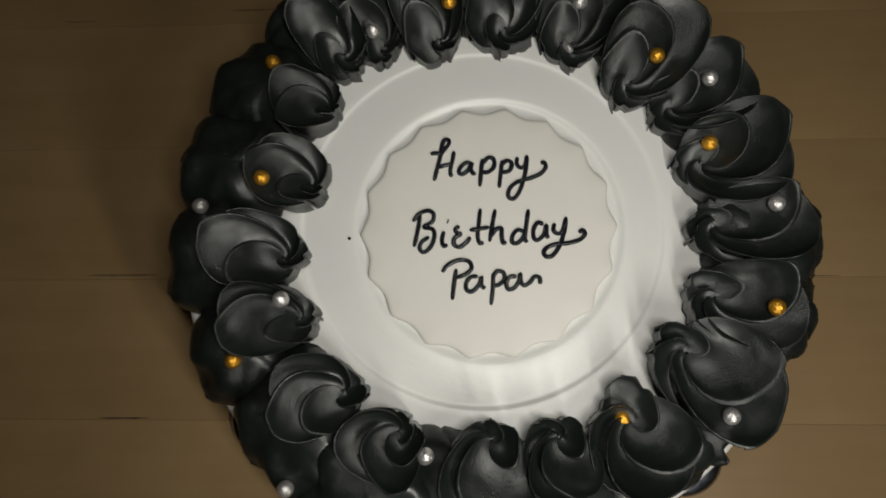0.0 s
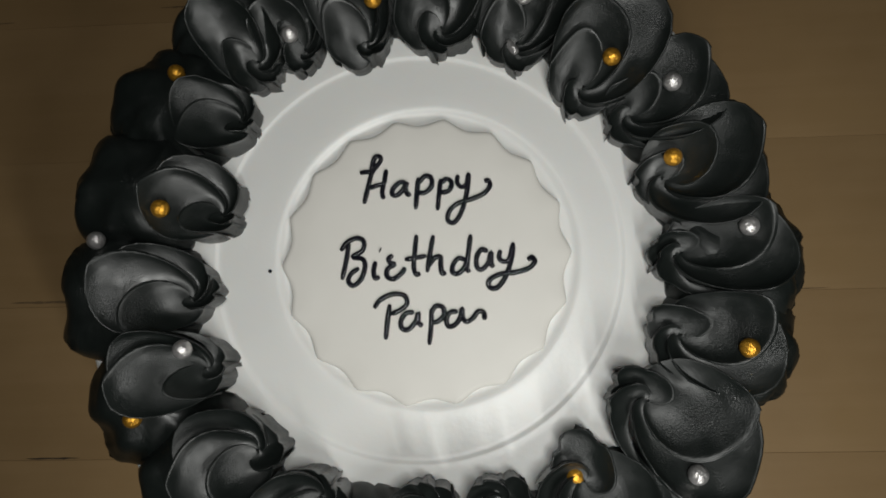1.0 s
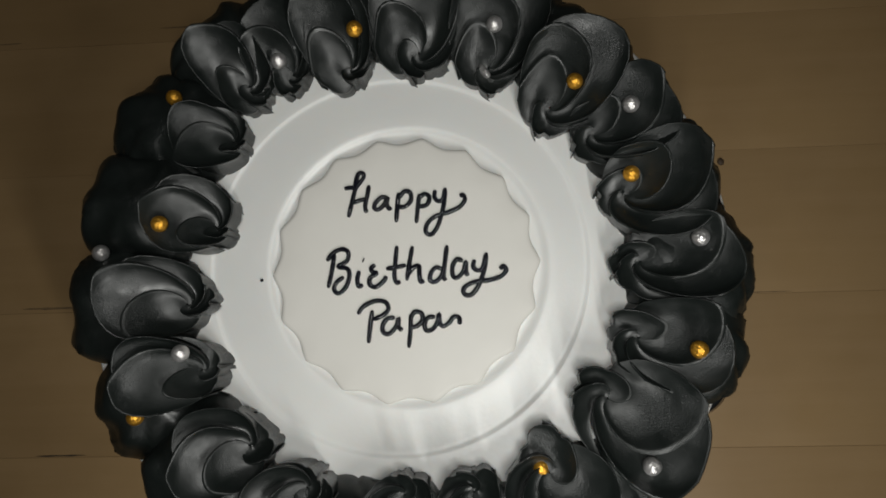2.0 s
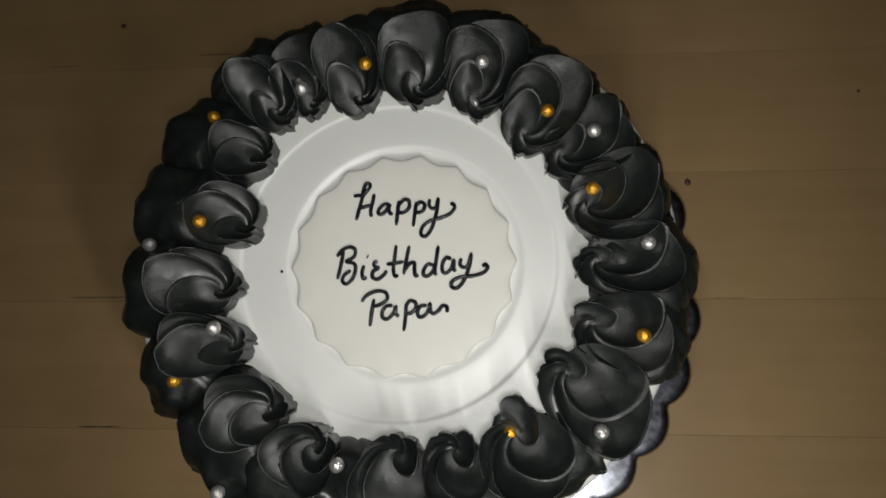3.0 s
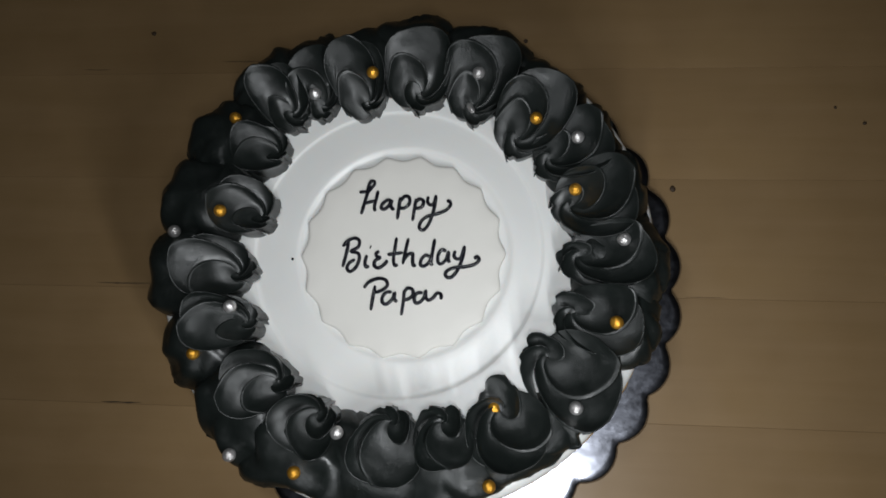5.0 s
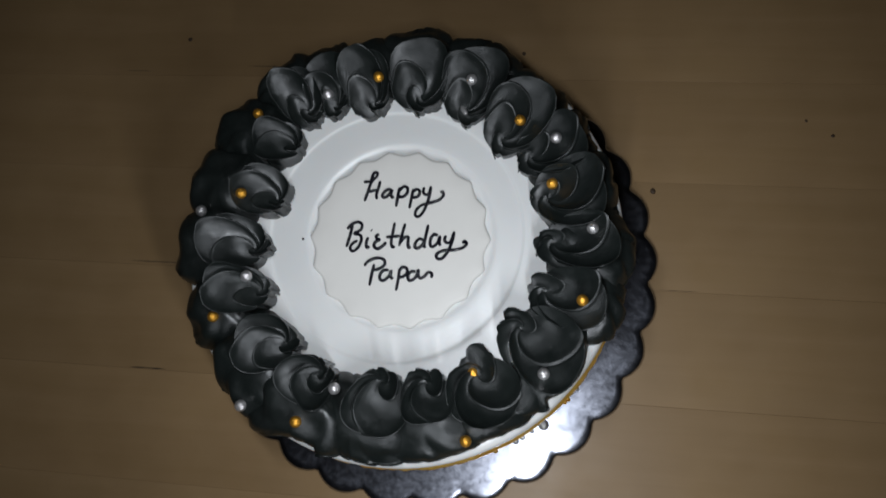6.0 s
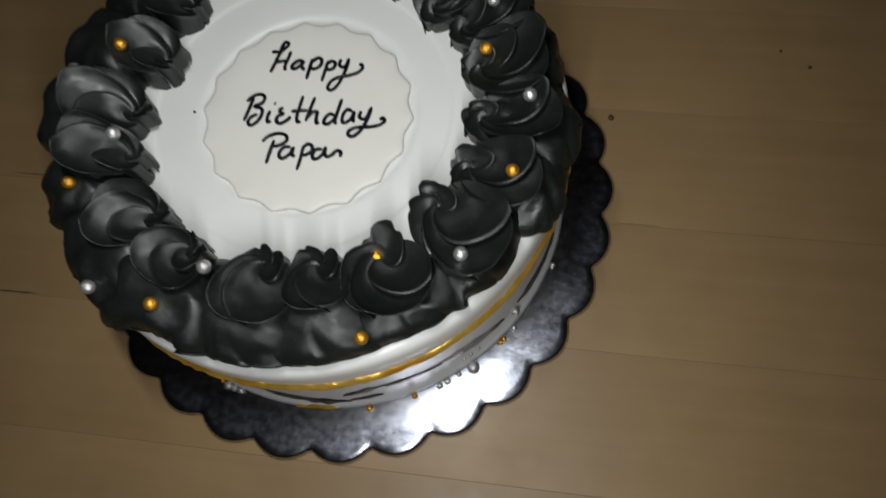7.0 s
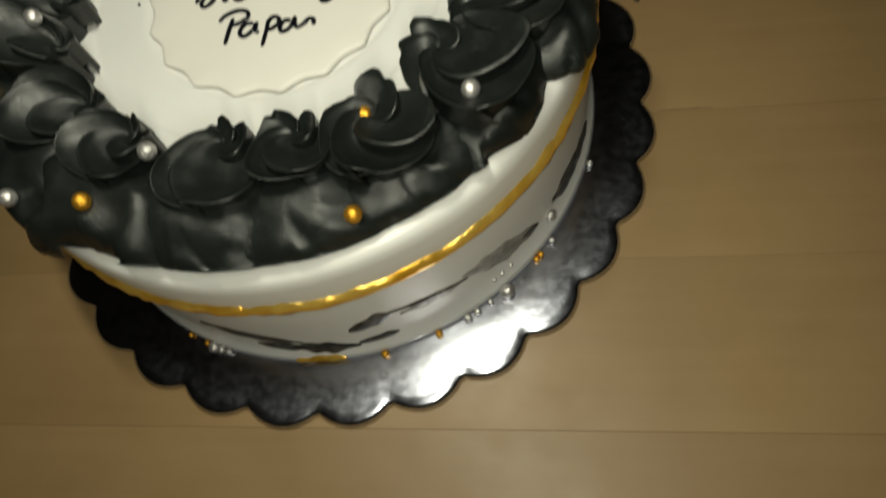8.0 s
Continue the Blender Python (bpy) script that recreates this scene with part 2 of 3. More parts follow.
part("gold_band", side_band(0.0595, 0.0032, 0.0019, rough=0.8), PAINT, cake, "brushed gold painted line")
for a0, a1, z, climb, half in ((-108, -90, 0.034, -0.013, 0.0045), (-100, -80, 0.0175, -0.004, 0.005), (-80, -71.5, 0.029, 0.005, 0.0062), (-75, -56, 0.0355, -0.005, 0.0012),
                               (-80, -72, 0.0155, 0.0, 0.003), (-33, -12, 0.022, -0.006, 0.0075), (-43, -38, 0.0235, -0.003, 0.0035)):
    part("brush_stroke", side_band(z, half, 0.0006, a0, a1, 40, 0.8, False, climb), SMEAR, cake, "dark charcoal smear of cream")
for a0, a1, z, climb, half in ((-57, -38, 0.033, -0.013, 0.0075), (-70, -58, 0.030, 0.0, 0.004)):
    part("brush_stroke", side_band(z, half, 0.0005, a0, a1, 40, 0.9, False, climb), ASH, cake, "thin grey smear of cream")
part("gold_dab", side_band(0.0068, 0.0022, 0.001, -94, -84, 24, 0.9, False), PAINT, cake, "dab of gold paint at the foot")

# ---- the plaque and its writing ----
plaque = tagged(new("plaque"), "ivory fondant plaque with a wavy edge and black handwritten birthday wish", "cake topper")
PLAQUE_Z = TOP - 0.0016


def wavy(a, r, z):
    return 0.0014 * (1 - 1.6 * abs(math.sin(9 * a)) ** 1.3) if r > 0.03 else 0


disc = part("disc", turned([(0.0409, PLAQUE_Z + 0.0001), (0.0418, PLAQUE_Z + 0.001), (0.0418, PLAQUE_Z + 0.0019), (0.0413, PLAQUE_Z + 0.0024), (0.0402, PLAQUE_Z + 0.0026), (0.034, PLAQUE_Z + 0.0026), (0.02, PLAQUE_Z + 0.0026)], 216, wavy), IVORY, plaque)
disc.location = (0.0006, -0.0001, 0)
WRITING_Z = PLAQUE_Z + 0.0028


def letters(strokes, radius=0.00079):
    """Letters of piped gel; strokes of one letter follow each other, a space opens a new letter."""
    bm, last = None, None
    for char, line in [*strokes, (" ", "")]:
        if char != last or char == " ":
            if bm:
                part("letter_" + last.lower(), bm, GEL, plaque)
            bm = bmesh.new() if line else None
        if line:
            tube(bm, [(float(x) / 1000, float(y) / 1000, WRITING_Z) for x, y in (p.split(",") for p in line.split())], radius)
        last = char


# Each letter is drawn as pen strokes, in millimetres on the plaque.
letters([  # Happy
    ("H", "-18.1,27.0 -16.4,27.2 -14.7,27.1"),
    ("H", "-14.6,27.1 -14.1,29.7 -13.2,31.7 -11.8,31.7 -11.7,30.3 -13.0,28.7 -14.4,26.9 -15.2,24.3 -16.1,21.1 -17.1,17.4"),
    ("H", "-10.0,27.6 -10.7,24.1 -11.5,20.7 -11.1,18.5"),
    ("H", "-15.6,22.0 -13.1,22.8 -10.7,23.2"),
    ("a", "-4.1,23.2 -6.1,23.3 -8.1,21.6 -8.5,19.9 -7.3,19.4 -5.5,20.7 -4.0,23.2 -4.4,21.2 -3.8,19.5 -2.9,19.9"),
    ("p", "-0.4,24.5 -1.0,20.0 -1.6,14.8"),
    ("p", "-0.5,22.6 1.5,24.8 3.4,24.2 3.4,21.6 1.4,19.8 -0.7,19.9"),
    (" ", ""),
    ("p", "6.3,23.7 5.6,19.0 4.9,14.1"),
    ("p", "6.2,22.3 8.0,23.6 9.5,22.4 8.6,20.0 5.9,19.4"),
    ("y", "11.5,24.6 11.2,22.3 12.3,20.9 13.9,21.6 14.8,25.1"),
    ("y", "14.8,25.1 14.3,20.8 12.9,15.5 11.2,11.8 9.3,10.1 7.8,11.2 8.6,13.9 11.3,16.0 15.2,17.0 19.0,18.5 20.9,20.7 20.5,22.4 19.3,22.1"),
])
letters([  # Birthday
    ("B", "-22.0,6.1 -23.0,0.4 -24.4,-5.2"),
    ("B", "-24.6,3.5 -22.5,6.0 -19.6,7.1 -17.6,6.0 -18.0,3.3 -21.0,1.5 -18.1,0.7 -17.4,-1.6 -18.6,-5.1 -21.0,-7.1 -22.5,-5.8 -21.7,-3.6 -19.2,-1.9"),
    ("i", "-14.2,-0.2 -14.9,-3.1 -14.5,-5.2 -13.1,-4.8"),
    ("i", "-12.9,3.2 -12.5,3.0"),
    ("r", "-8.9,1.4 -10.3,0.4 -9.8,-0.9 -8.1,-1.3"),
    ("r", "-8.1,-1.3 -10.6,-2.6 -10.9,-4.8 -9.0,-5.7 -6.4,-3.9 -5.5,-2.4"),
    ("t", "-1.7,7.1 -2.4,2.1 -2.9,-2.4 -2.3,-4.7 -1.0,-4.4"),
    ("t", "-5.5,-0.1 -2.3,0.2 1.0,0.7"),
    ("h", "3.3,6.7 2.2,1.8 1.0,-4.3"),
    ("h", "1.4,-2.6 3.3,-0.2 5.1,0.1 5.1,-2.1 5.4,-4.8 6.6,-4.5"),
    ("d", "12.4,-1.2 10.5,-0.6 8.8,-2.4 8.5,-4.6 10.1,-5.1 12.1,-3.4 13.0,-1.1"),
    ("d", "14.4,6.3 13.6,1.8 12.8,-3.4 13.5,-5.0"),
    ("a", "19.2,1.0 17.3,1.6 15.8,-0.6 15.8,-3.6 17.2,-4.2 19.2,-2.3 20.1,0.6 20.0,-2.4 20.6,-3.9"),
    ("y", "22.9,1.2 22.4,-1.1 23.7,-2.3 25.4,-1.5 26.8,3.2"),
    ("y", "26.8,3.2 26.1,-1.2 24.2,-6.3 21.8,-9.5 19.9,-10.0 18.8,-8.9 19.6,-7.2 22.7,-5.9 27.1,-5.6 30.9,-4.6 32.7,-2.8 32.0,-1.4 30.7,-2.3"),
])
letters([  # Papa
    ("P", "-10.4,-13.1 -11.3,-18.2 -12.0,-23.4"),
    ("P", "-15.1,-14.1 -13.3,-11.8 -9.6,-10.2 -6.2,-10.7 -5.3,-13.0 -7.1,-14.8 -10.3,-16.1"),
    ("a", "-3.3,-15.8 -5.7,-16.0 -7.3,-18.1 -7.1,-20.3 -5.2,-20.7 -2.9,-18.4 -2.2,-16.1 -2.2,-18.8 -1.0,-20.0"),
    ("p", "1.8,-14.9 1.5,-19.7 0.7,-25.5"),
    ("p", "1.4,-16.9 3.0,-14.4 5.1,-14.8 5.4,-17.0 3.5,-18.8 1.2,-19.1"),
    ("a", "9.5,-16.2 7.2,-16.4 6.0,-18.5 6.6,-20.4 8.5,-20.0 10.1,-18.0 10.7,-15.5 10.8,-18.1 11.9,-19.3 13.8,-18.3 15.4,-16.5 17.0,-17.0 17.1,-19.1"),
])


# ---- the piped rosettes ----
def lay_over(heights, pts):
    """Notes how high the cream stands, on a half-millimetre grid."""
    rows, cols, _ = pts.shape
    ring = np.concatenate([pts, pts[:, :1]], axis=1)
    for a in np.linspace(0, 1, 4):
        for b in np.linspace(0, 1, 4):
            q = (ring[:-1, :-1] * (1 - a) + ring[1:, :-1] * a) * (1 - b) + (ring[:-1, 1:] * (1 - a) + ring[1:, 1:] * a) * b
            ij = np.rint(q[..., :2] * 2 + 250).astype(int).reshape(-1, 2)
            np.maximum.at(heights, (ij[:, 0], ij[:, 1]), q[..., 2].ravel())


def lift(heights, pts, gap):
    """How far a sheet must rise to lie on the cream below it: it is raised and tilted as a whole."""
    ij = np.rint(pts[..., :2] * 2 + 250).astype(int)
    need = np.maximum(0, heights[ij[..., 0], ij[..., 1]] + gap - pts[..., 2]).ravel()
    flat = pts[..., :2].reshape(-1, 2) - pts[..., :2].mean(axis=(0, 1))
    base = np.column_stack([np.ones(len(flat)), flat])
    w = np.ones(len(flat))
    for _ in range(8):
        fit = np.linalg.solve((base * w[:, None]).T @ base + np.diag([0, 4, 4]), (base * w[:, None]).T @ need)
        w = np.where(need > base @ fit, 1.0, 0.12)
    fit[0] += max(0.0, np.percentile(need - base @ fit, 97))
    return np.maximum(0, base @ fit).reshape(pts.shape[:2])


def mound(parent, heights, rnd, x, y, heading, length, width, high):
    """The thick first turn of piped cream, draped over the cake's edge: soft folds run down it, and its lower edge is torn.
    x, y: its outer end, in millimetres; heading: the way to its inner end."""
    q0 = Vector((rnd.uniform(0, 50), rnd.uniform(0, 50), 0))
    turn = Matrix.Rotation(math.radians(heading), 3, "Z")
    mid = Vector((x, y, 0)) + turn @ Vector((length * 0.5, 0, 0))
    spin = rnd.choice((-1, 1)) * rnd.uniform(0.7, 1.4)
    rows, n = [], 96
    for q in (0.03, 0.2, 0.36, 0.5, 0.62, 0.72, 0.8, 0.87, 0.92, 0.955, 0.98, 0.995, 1.0, 0.995, 0.98, 0.95, 0.85, 0.72):
        row = []
        k = len(rows)
        rise = (1 - q ** 2.7) ** 0.6 if k < 12 else (0, -0.08, -0.16, -0.2, -0.2, -0.2)[k - 12]
        for i in range(n):
            th = 2 * math.pi * i / n
            c, d = math.cos(th), math.sin(th)
            full = 2.6
            r = ((abs(c) / (length * (0.56 if c < 0 else 0.5))) ** full + (abs(d) / (width * 0.63)) ** full) ** (-1 / full)
            flow = Vector((math.cos(th + spin * q), math.sin(th + spin * q), 0))
            fold = noise.noise(q0 + flow * 2.3 * q + Vector((0, 0, q)))
            crease = max(0.0, 1 - abs(noise.noise(q0 + flow * 1.5 + Vector((9, 0, 0)))) * 9)
            r *= q * (1 + 0.07 * noise.noise(q0 + flow * 1.3) + 0.11 * fold * q - 0.05 * crease * q)
            z = high * rise * (1 + 0.42 * fold * q) - 1.8 * crease * q ** 3 * min(1.0, rise * 4 + 0.3)
            p = mid + turn @ Vector((r * c, r * d, 0))
            if k >= 11:
                z += 1.8 * noise.noise(q0 + Vector((c, d, 0)) * 4) + 2.2 * abs(noise.noise(q0 + Vector((c, d, 0)) * 14))
            out, way = p.length, math.degrees(math.atan2(p.y, p.x))
            west, hold = 0.0, max(0.0, min(1.0, (way + 124) / 10, (-38 - way) / 7))
            if hold:
                west = max(0.0, min(1.0, (-72 - way) / 12))
                stop = (102.8 if way < -106.5 or way > -46.5 else 104.8 + 1.2 * west + max(0.0, min(1.0, (way + 66) / 9)) * 2.8) + 0.9 * noise.noise(Vector((way / 5, 3, 0))) + 0.7 * noise.noise(Vector((way / 1.3, 7, 0)))
                if out > stop - 7:
                    out += hold * (stop - 7 * math.exp(-(out - stop + 7) / 7) - out)
                    p = p.normalized() * out
            z = max(z, -2.5 if out > 107.4 else -0.7 + (7 + 4 * west) * hold * max(0.0, min(1.1, (out - 98) / 7)) ** 1.4)
            row.append((p.x, p.y, z))
        rows.append(row)
    lay_over(heights, np.array(rows[:11]))
    rows = [[(a / 1000, b / 1000, TOP + c / 1000) for a, b, c in row] for row in rows]
    bm = bmesh.new()
    vs = grid_mesh(bm, rows, close=True)
    bm.faces.new(vs[0][::-1])
    bmesh.ops.recalc_face_normals(bm, faces=bm.faces[:])
    part("mound", bm, BLACK, parent)


def swirl(parent, heights, rnd, x, y, heading, length, width, back, tip, pole, aside, arms=4, twist=160, start=None, relief=5.5):
    """The turns of piped cream on a mound: ruffled petals that wind inwards round a pole like a pinwheel, each hollow and rising to
    a crisp edge that stands over the next one. x, y: the outer end; pole, aside: the pole's place along and across, in shares;
    twist: degrees by which the edges wind."""
    turn = Matrix.Rotation(math.radians(heading), 3, "Z")
    full, a_len, b_len = 2.3, length / 2, width / 2
    pu, pv = length * (pole - 0.5), width * aside
    p0 = Vector((rnd.uniform(0, 50), rnd.uniform(0, 50), rnd.uniform(0, 50)))

    def edge(th):
        """How far the outline lies from the pole."""
        lo, hi, c, d = 0.0, length + width, math.cos(th), math.sin(th)
        for _ in range(16):
            m = (lo + hi) / 2
            u, v = pu + m * c, pv + m * d
            inside = abs(u / a_len) ** full + abs(v / (b_len * (1 - 0.22 * u / a_len))) ** full < 1
            lo, hi = (m, hi) if inside else (lo, m)
        return lo * (1 + 0.06 * noise.noise(p0 + Vector((c, d, 0)) * 1.3))

    def rim_at(b):
        k = max(0.0, min(1.0, (b - 0.08) / 0.5))
        return k * k * (3 - 2 * k)

    share = [rnd.uniform(0.75, 1.3) for _ in range(arms)]
    total, at = sum(share), math.radians(rnd.uniform(0, 360) if start is None else start)
    spans = []
    for w in share:
        spans.append((at, 2 * math.pi * w / total))
        at += 2 * math.pi * w / total
    bs = [0.02, 0.08, 0.14, 0.2, 0.26, 0.32, 0.38, 0.44, 0.5, 0.56, 0.62, 0.68, 0.74, 0.8, 0.85, 0.9, 0.94, 0.97, 0.99, 1.0]
    cs = [-0.07, -0.068, -0.06, -0.045, -0.025, 0.0, 0.03, 0.07, 0.12, 0.18, 0.25, 0.32, 0.4, 0.48, 0.56, 0.64, 0.72, 0.8, 0.88, 0.95, 1.0, 1.05]
    sheets = []
    for at, span in spans:
        q0 = Vector((rnd.uniform(0, 50), rnd.uniform(0, 50), 0))
        winding, tall = math.radians(twist * rnd.uniform(0.85, 1.15)), relief * rnd.uniform(0.8, 1.2)
        reach = rnd.uniform(-0.24, 0.12)
        sheet = []
        for b in bs:
            row = []
            for c in cs:
                th = at + span * c + winding * b ** 0.8
                inner = max(0.0, math.cos(th))
                lobe = 1 - (0.1 + 0.5 * inner) * max(0.0, c) ** 1.5 - 0.1 * max(0.0, 0.15 - c) ** 0.5 * (c < 0.15)
                r = edge(th) * b * lobe * (1 + reach * inner * inner)
                nick = inner ** 1.5 * max(0.0, (b - 0.45) / 0.55) ** 1.5 * max(0.0, math.sin(6 * th + q0.x)) ** 3
                r *= 1 - 0.2 * nick
                u, v = pu + r * math.cos(th), pv + r * math.sin(th)
                t = max(0.0, min(1.0, u / length + 0.5))
                z = back + (tip - back) * t ** 1.6 - 1.8 * (1 - b) ** 2
                hollow = (1 - max(0.0, min(1.0, c))) ** 1.7
                z += tall * (hollow - 0.45) * rim_at(b) * (1 - 0.4 * t)
                z += 0.7 * noise.noise(q0 + Vector((u, v, 0)) / 8)
                z += 0.9 * max(0.0, (b - 0.85) / 0.15) ** 2 * (1 - t) - 2.0 * b * (1 - b) * (1 - t)
                z += 2.2 * inner * hollow * max(0.0, (b - 0.5) / 0.5) ** 1.5
                z -= max(0.0, -0.02 - c) * 8 + 1.6 * nick
                row.append((u, v, z))
            sheet.append(row)
        sheets.append(np.array(sheet))
    places = []
    for sheet in sheets:
        flat = sheet.copy()
        for i in np.ndindex(flat.shape[:2]):
            p = Vector((x, y, 0)) + turn @ Vector((flat[i][0] + length / 2, flat[i][1], 0))
            flat[i][0], flat[i][1] = p.x, p.y
        places.append(flat)
    up = lift(heights, np.concatenate(places), 0.5)
    up = np.split(up, arms)
    middle = Vector((x, y, 0)) + turn @ Vector((length * pole, pv, 0))
    for sheet, rise in zip(places, up):
        sheet[..., 2] += rise
        bm = bmesh.new()
        rows = [[(q[0], q[1], max(q[2], -0.6)) for q in row] for row in sheet.tolist()]
        # the thin outer edge rolled over, and the wall below it
        for g, e in ((1.012, 0.08), (1.018, 0.3), (1.008, 0.7), (0.97, 1.4), (0.92, 3.5), (0.88, 8.0), (0.85, 16.0)):
            rows.append([(middle.x + (q[0] - middle.x) * g, middle.y + (q[1] - middle.y) * g, max(q[2] - e, -0.6)) for q in sheet[-1].tolist()])
        # the crisp winding edge: its own thickness and a wall that drops away behind it
        under = []
        for row in rows:
            first, second = Vector(row[0]), Vector(row[5])
            inward = (second - first) * Vector((1, 1, 0))
            under.append([tuple(first + inward * k - Vector((0, 0, e))) for k, e in ((1.6, 9.0), (0.9, 4.0), (0.35, 1.4), (0.03, 0.5), (-0.06, 0.22))])
        rows = [[*w[:1], *w[1:], *row] for w, row in zip(under, rows)]
        rows = [[(a / 1000, b / 1000, TOP + max(c, -0.6) / 1000) for a, b, c in row] for row in rows]
        grid_mesh(bm, rows)
        bmesh.ops.recalc_face_normals(bm, faces=bm.faces[:])
        part("petal", bm, BLACK, parent)


count = 0


def rosette(base, turns, **how):
    """A piped swirl of cream, in millimetres and degrees. base: the outer end, heading, length, width and height of its mound;
    turns: the same of the swirl on it, with the heights of its back and tip and the place of its pole."""
    global count
    count += 1
    rnd = random.Random(count)
    ob = tagged(new("piped_rosette"), "black buttercream rosette piped on the cake's rim", "rosette", "rosettes round the cake")
    heights = np.full((501, 501), -1.0)
    mound(ob, heights, rnd, *base)
    swirl(ob, heights, rnd, *turns, **how)


rosette((-90.8, 55.7, -18, 39.1, 30.8, 13),
        (-70.5, 42.4, 9, 24.3, 22.5, 18, 7, 0.76, -0.12))
rosette((-102.5, 26.1, -8, 38.7, 30.8, 15),
        (-75.1, 18.9, 0, 24.8, 25, 22, 8, 0.74, -0.16))
rosette((-106.1, -7.3, 0, 40.1, 30.8, 17),
        (-89.3, -5.9, -2, 31.3, 25.7, 23, 8, 0.76, -0.08))
rosette((-96.2, -43.2, 20, 33.8, 29.2, 15),
        (-80.3, -30, 4, 27.1, 22.9, 28, 11, 0.76, -0.01))
rosette((-78.3, -68.2, 26, 36.8, 39.3, 16),
        (-68.3, -54.3, 7, 29.5, 26.3, 20, 13, 0.76, 0.01))
rosette((-45.5, -98.3, 66, 36.8, 42, 17),
        (-40.8, -77.8, 53, 25.7, 25.6, 19.5, 15, 0.72, -0.04))
rosette((-13.8, -100.8, 77, 36.1, 42, 15),
        (-2.6, -90, 89, 30.2, 28.8, 18.5, 13, 0.76, -0.04))
rosette((19.1, -100.2, 91, 32.9, 40, 13),
        (20.3, -84.1, 96, 24.9, 23.7, 19, 13, 0.69, -0.02))
rosette((54.5, -84.7, 120, 26.9, 42, 11),
        (45.7, -84.5, 99, 35.1, 31, 18.5, 12, 0.64, 0.05))
rosette((83.6, -60, 155, 25.3, 36.1, 11.5),
        (81.3, -62.8, 138, 41.3, 34, 19.5, 12, 0.73, -0))
rosette((102.4, -27.7, 178, 35.9, 31.9, 12),
        (95.8, -31.5, 169, 37, 27, 19, 9, 0.72, -0.02))
rosette((107.1, -4.5, -178, 37.8, 34, 12),
        (100.2, -1.7, -174, 38.5, 26.2, 16, 6, 0.71, -0.05))
rosette((100.1, 25.9, -169, 34.7, 35.1, 12),
        (95.1, 22.9, -167, 36.2, 31.3, 20, 5, 0.69, -0.01))
rosette((90.1, 46.8, -168, 32.7, 35.1, 11),
        (85.7, 47, -156, 35.6, 27.3, 18, 4, 0.71, -0.02))
rosette((68.9, 76.9, -128, 33.3, 37.2, 11),
        (65.5, 71.3, -123, 39.1, 29.1, 23, 4, 0.76, -0))
rosette((40.6, 97.4, -111, 35.6, 38.2, 11),
        (40, 89.5, -110, 37.8, 29.4, 18.5, 3, 0.76, 0.03))
rosette((0.1, 104.4, -78, 35.5, 35.1, 12),
        (7.8, 93.7, -90, 35.9, 29.4, 18, 4, 0.71, 0.04))
rosette((-25.2, 97.4, -70, 28.5, 36.1, 12),
        (-20, 86.9, -79, 30.6, 24.5, 22, 5, 0.76, 0.1))
rosette((-44.4, 94.2, -65, 30.7, 31.9, 12),
        (-38.6, 86.2, -83, 29.1, 23.1, 17, 4, 0.76, 0.14))
rosette((-68.2, 84.6, -42, 33.8, 31.9, 12),
        (-58.2, 79.4, -59, 32.3, 22, 19.5, 4, 0.68, 0.03))


# ---- sugar pearls ----
def ball(radius, n=20):
    bm = bmesh.new()
    bmesh.ops.create_uvsphere(bm, u_segments=n, v_segments=n * 3 // 5, radius=radius)
    for v in bm.verts:
        v.co *= 1 + 0.025 * noise.noise(v.co * 600)
    return bm


gold_pearl = part("sugar_pearl", ball(0.0025), GOLD)
silver_pearl = part("sugar_pearl", ball(0.0026), SILVER)
tagged(gold_pearl, "shiny gold sugar pearl pressed into black buttercream", "sugar pearl", "gold pearls")
tagged(silver_pearl, "shiny silver sugar pearl pressed into black buttercream", "sugar pearl", "silver pearls")
bpy.context.view_layer.update()
deps = bpy.context.evaluated_depsgraph_get()
first = {"gold": gold_pearl, "silver": silver_pearl}


def rest(x, y):
    """The height of the surface under a place."""
    hit, place, *_ = scene.ray_cast(deps, Vector((x, y, 0.3)), Vector((0, 0, -1)))
    return place.z


def set_pearl(kind, x, y, sunk=0.0009):
    # it touches the highest cream round it and is pressed in a little
    z = max([rest(x, y) + 0.0025] + [rest(x + 0.0015 * math.cos(a), y + 0.0015 * math.sin(a)) + 0.002 for a in (0, 1.05, 2.1, 3.14, 4.2, 5.25)]) - sunk
    m = Matrix.Translation((x, y, z)) @ pose(0, 0, 0, 40 * x * 50, 60 * y * 50, 0)
    if first[kind]:
        ob, first[kind] = first[kind], None
        ob.matrix_basis = m
        return {"gold": gold_pearl, "silver": silver_pearl}[kind]
    return copy_thing(gold_pearl if kind == "gold" else silver_pearl, m)


GOLD_AT = [(-0.0699, 0.0576), (-0.0098, 0.0727), (0.0565, 0.0519), (0.0713, 0.0226), (0.0842, -0.0301), (-0.0798, -0.0415), (-0.0701, 0.0150), (-0.0362, -0.0855), (0.0363, -0.0904)]
SILVER_AT = [(0.0728, 0.0438), (0.0888, 0.0019), (0.0685, -0.0611), (-0.0634, -0.0236), (-0.0932, 0.0088), (0.0335, 0.0733), (-0.0360, 0.0678), (-0.0207, -0.0709), (-0.0635, -0.0801)]
spots = [("gold", *p) for p in GOLD_AT] + [("silver", *p) for p in SILVER_AT]
for p in spots:
    set_pearl(*p)
set_pearl("gold", 0.0386, -0.0616, 0.0055)

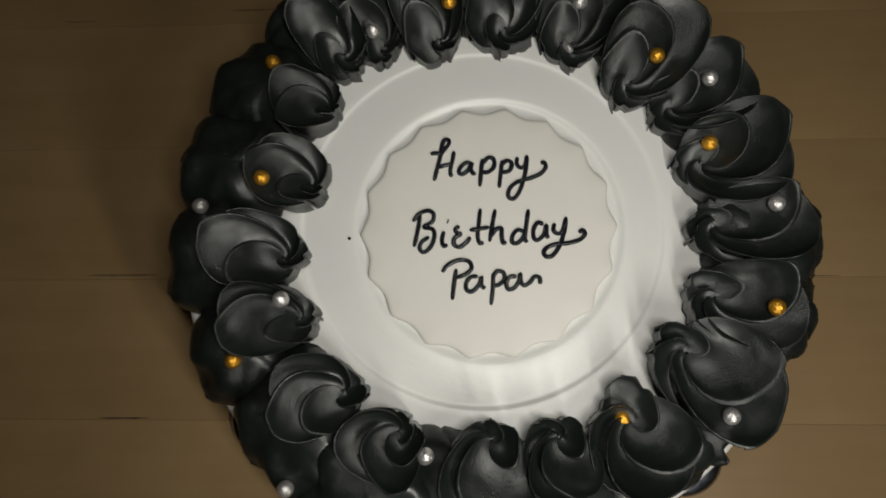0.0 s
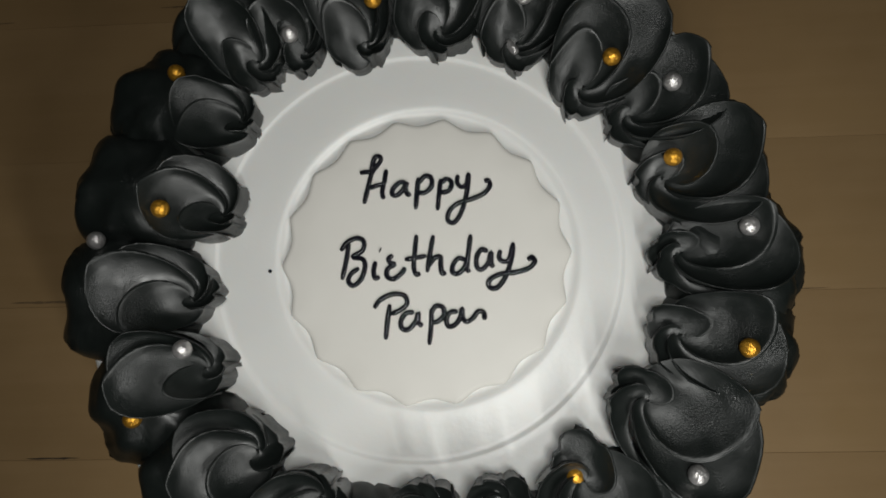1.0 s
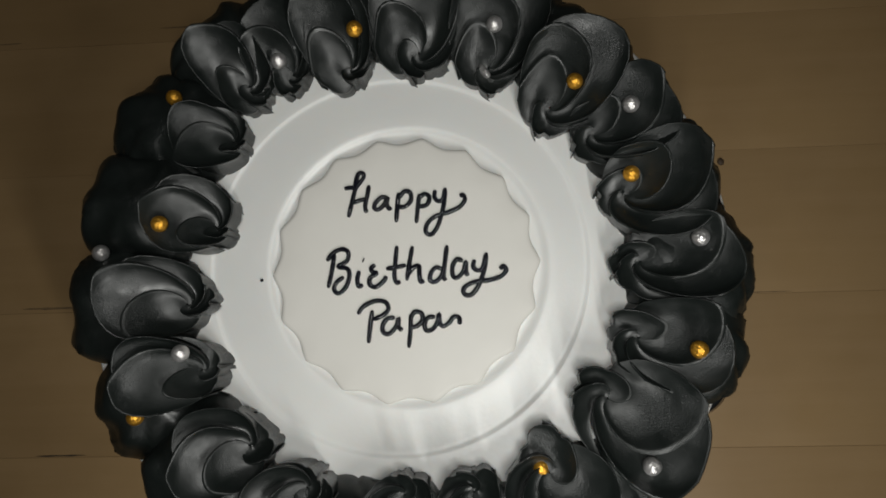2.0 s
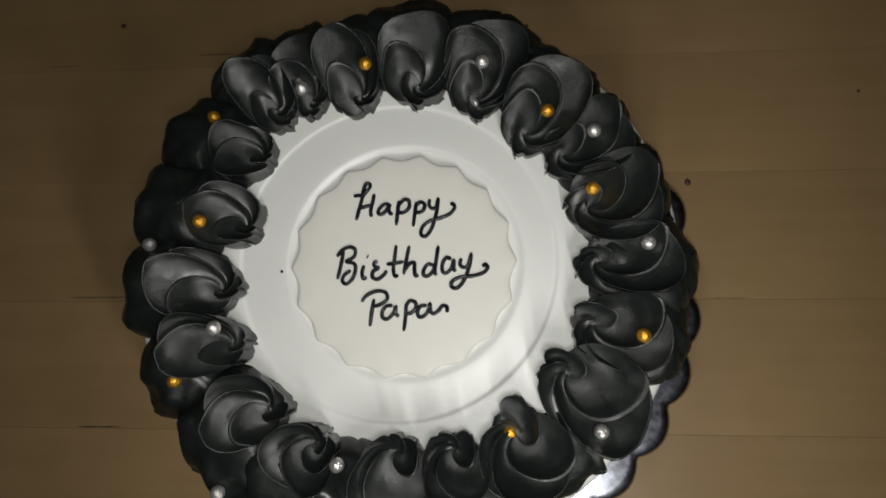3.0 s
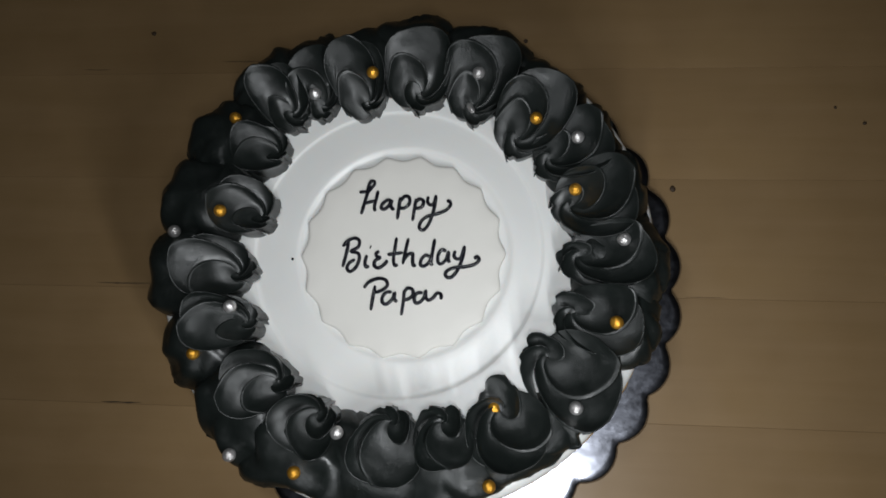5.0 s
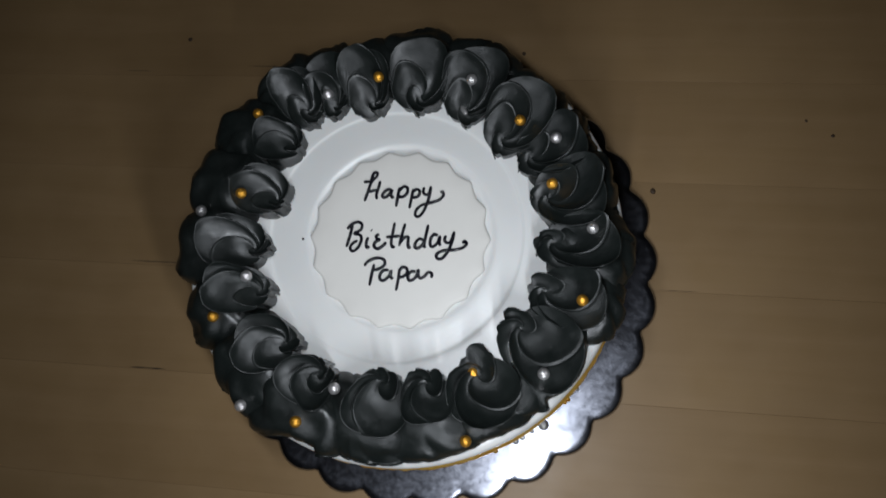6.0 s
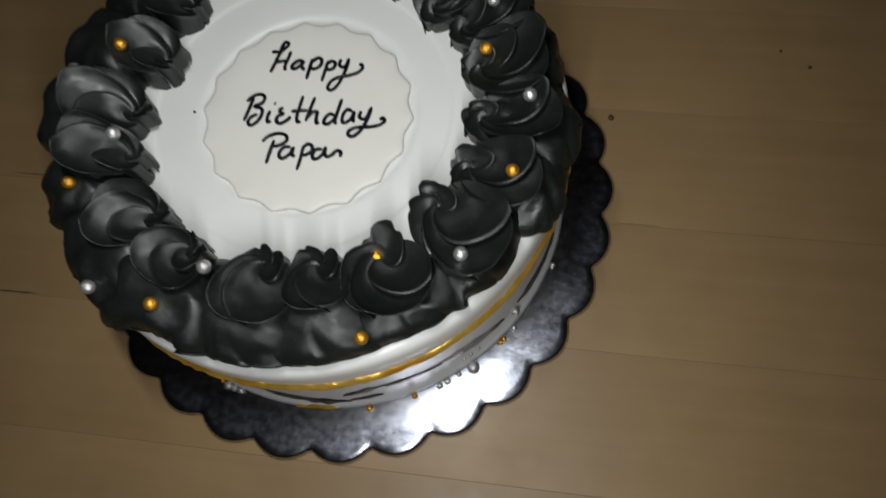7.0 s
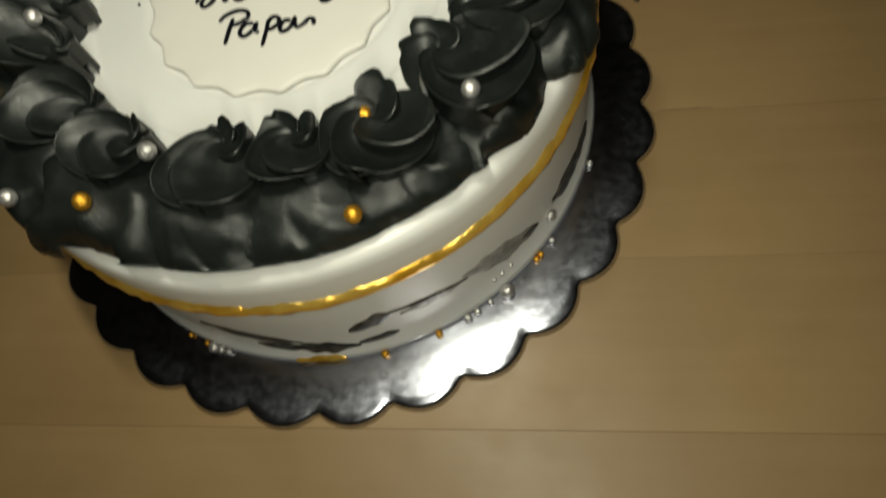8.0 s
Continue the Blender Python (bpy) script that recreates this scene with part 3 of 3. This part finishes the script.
# a silver sugar rod pressed into one rosette, and a dark speck on the cream
bm = turned([(0.0003, -0.0027), (0.0009, -0.0024), (0.0012, -0.0014), (0.0012, 0.0014), (0.0009, 0.0024), (0.0003, 0.0027)], 14)
rod = tagged(part("sugar_rod", bm, SILVER), "small silver sugar rod pressed into black buttercream", "sugar rod")
rod.matrix_basis = Matrix.Translation((0.0297, 0.0612, rest(0.0297, 0.0612) + 0.0005)) @ pose(0, 0, 0, 80, 0, 30)
bm = ball(0.0006, 10)
speck = tagged(part("speck", bm, GEL), "tiny black speck of gel on the white cream", "speck")
speck.location = (-0.0465, -0.0013, rest(-0.0465, -0.0013) + 0.0002)

# small beads along the foot of the cake
def bead(name, a, r, radius, mat, label, up=0.0):
    a = math.radians(a)
    ob = part(name, ball(radius, 12), mat)
    ob.location = (r * math.cos(a), r * math.sin(a), 0.0040 + radius * 0.96 + up)
    return tagged(ob, label, "bead", "beads at the foot of the cake")


for a, s in ((-118.2, 0.0011), (-114, 0.0012), (-76.6, 0.0015), (-65.6, 0.0014), (-41.6, 0.0012), (-40.4, 0.0013)):
    bead("gold_bead", a, 0.1098 + s * 0.6, s, GOLD, "tiny gold sugar bead on the silver board")
for a, s in ((-112, 0.0021), (-110.4, 0.0017), (-108.8, 0.0014), (-59.3, 0.0016), (-57.2, 0.0015), (-54.0, 0.0012), (-50.3, 0.0029), (-36.7, 0.0013), (-18.3, 0.0014)):
    bead("silver_bead", a, 0.1098 + s * 0.6, s, SILVER, "tiny silver sugar bead on the silver board")
for a in (-51.2, -49.2, -46.9):
    bead("silver_bead", a, 0.1072, 0.0009, SILVER, "tiny silver sugar bead stuck to the white cream", 0.008)
bead("silver_bead", -34.5, 0.1076, 0.0022, SILVER, "tiny silver sugar bead stuck to the white cream", 0.0105)

# ---- marks on the wood ----
def crumb(x, y, size, label):
    bm = bmesh.new()
    bmesh.ops.create_icosphere(bm, subdivisions=2, radius=size)
    for v in bm.verts:
        v.co *= 1 + 0.35 * noise.noise(v.co * 500 + Vector((x * 90, y * 90, 0)))
        v.co.z *= 0.5
    ob = part("crumb", bm, CRUMB)
    ob.location = (x, y, size * 0.38)
    return tagged(ob, label, "crumb", "crumbs on the wood")


crumb(0.132, 0.0477, 0.0016, "dark brown crumb lying on the wood")
for x, y, s in ((-0.163, 0.1498, 0.0014), (0.0566, 0.1353, 0.0012), (0.2183, 0.0903, 0.0008), (0.2319, 0.081, 0.001)):
    crumb(x, y, s, "small dark speck lying on the wood")

def crack(x0, x1, y, wide):
    """A dark open split in the wood."""
    n = 14
    bm = bmesh.new()
    rows = []
    for k in range(n + 1):
        u = k / n
        x = x0 + (x1 - x0) * u
        w = wide * (math.sin(math.pi * u) ** 0.5 * (0.7 + 0.5 * noise.noise(Vector((x * 300, y * 90, 0)))) + 0.05)
        yy = y - 0.028 * (x - x0) + 0.0003 * noise.noise(Vector((x * 120, 3, 0)))
        rows.append([(x, yy - w, 0.00012), (x, yy, -0.00005), (x, yy + w, 0.00012)])
    grid_mesh(bm, rows)
    bmesh.ops.recalc_face_normals(bm, faces=bm.faces[:])
    part("crack", bm, DIRT, floor, "thin dark crack in the wood")


crack(-0.184, -0.150, 0.0006, 0.0005)
crack(-0.175, -0.152, -0.0642, 0.0004)
crack(-0.120, -0.096, 0.1302, 0.0004)
crack(-0.205, -0.188, 0.1285, 0.0003)
crack(0.135, 0.156, -0.0098, 0.0002)

# ---- the planks ----
plank_mesh = None
for k in range(-19, 20):
    y = -0.005 + 0.03 + PLANK * k
    if plank_mesh is None:
        ob = part("plank", box(-1.2, 1.2, -PLANK / 2 + 0.00002, PLANK / 2 - 0.00002, -0.018, 0.0, 0.0001), WOOD, floor, smooth=False)
        plank_mesh = ob.data
    else:
        ob = new("plank", plank_mesh)
        ob.parent = floor
    ob.matrix_basis = pose(0, 0, 0, 0, 0, TILT_PLANK) @ pose(0, y, -0.00012 * (k % 2), 0, 0, 0)
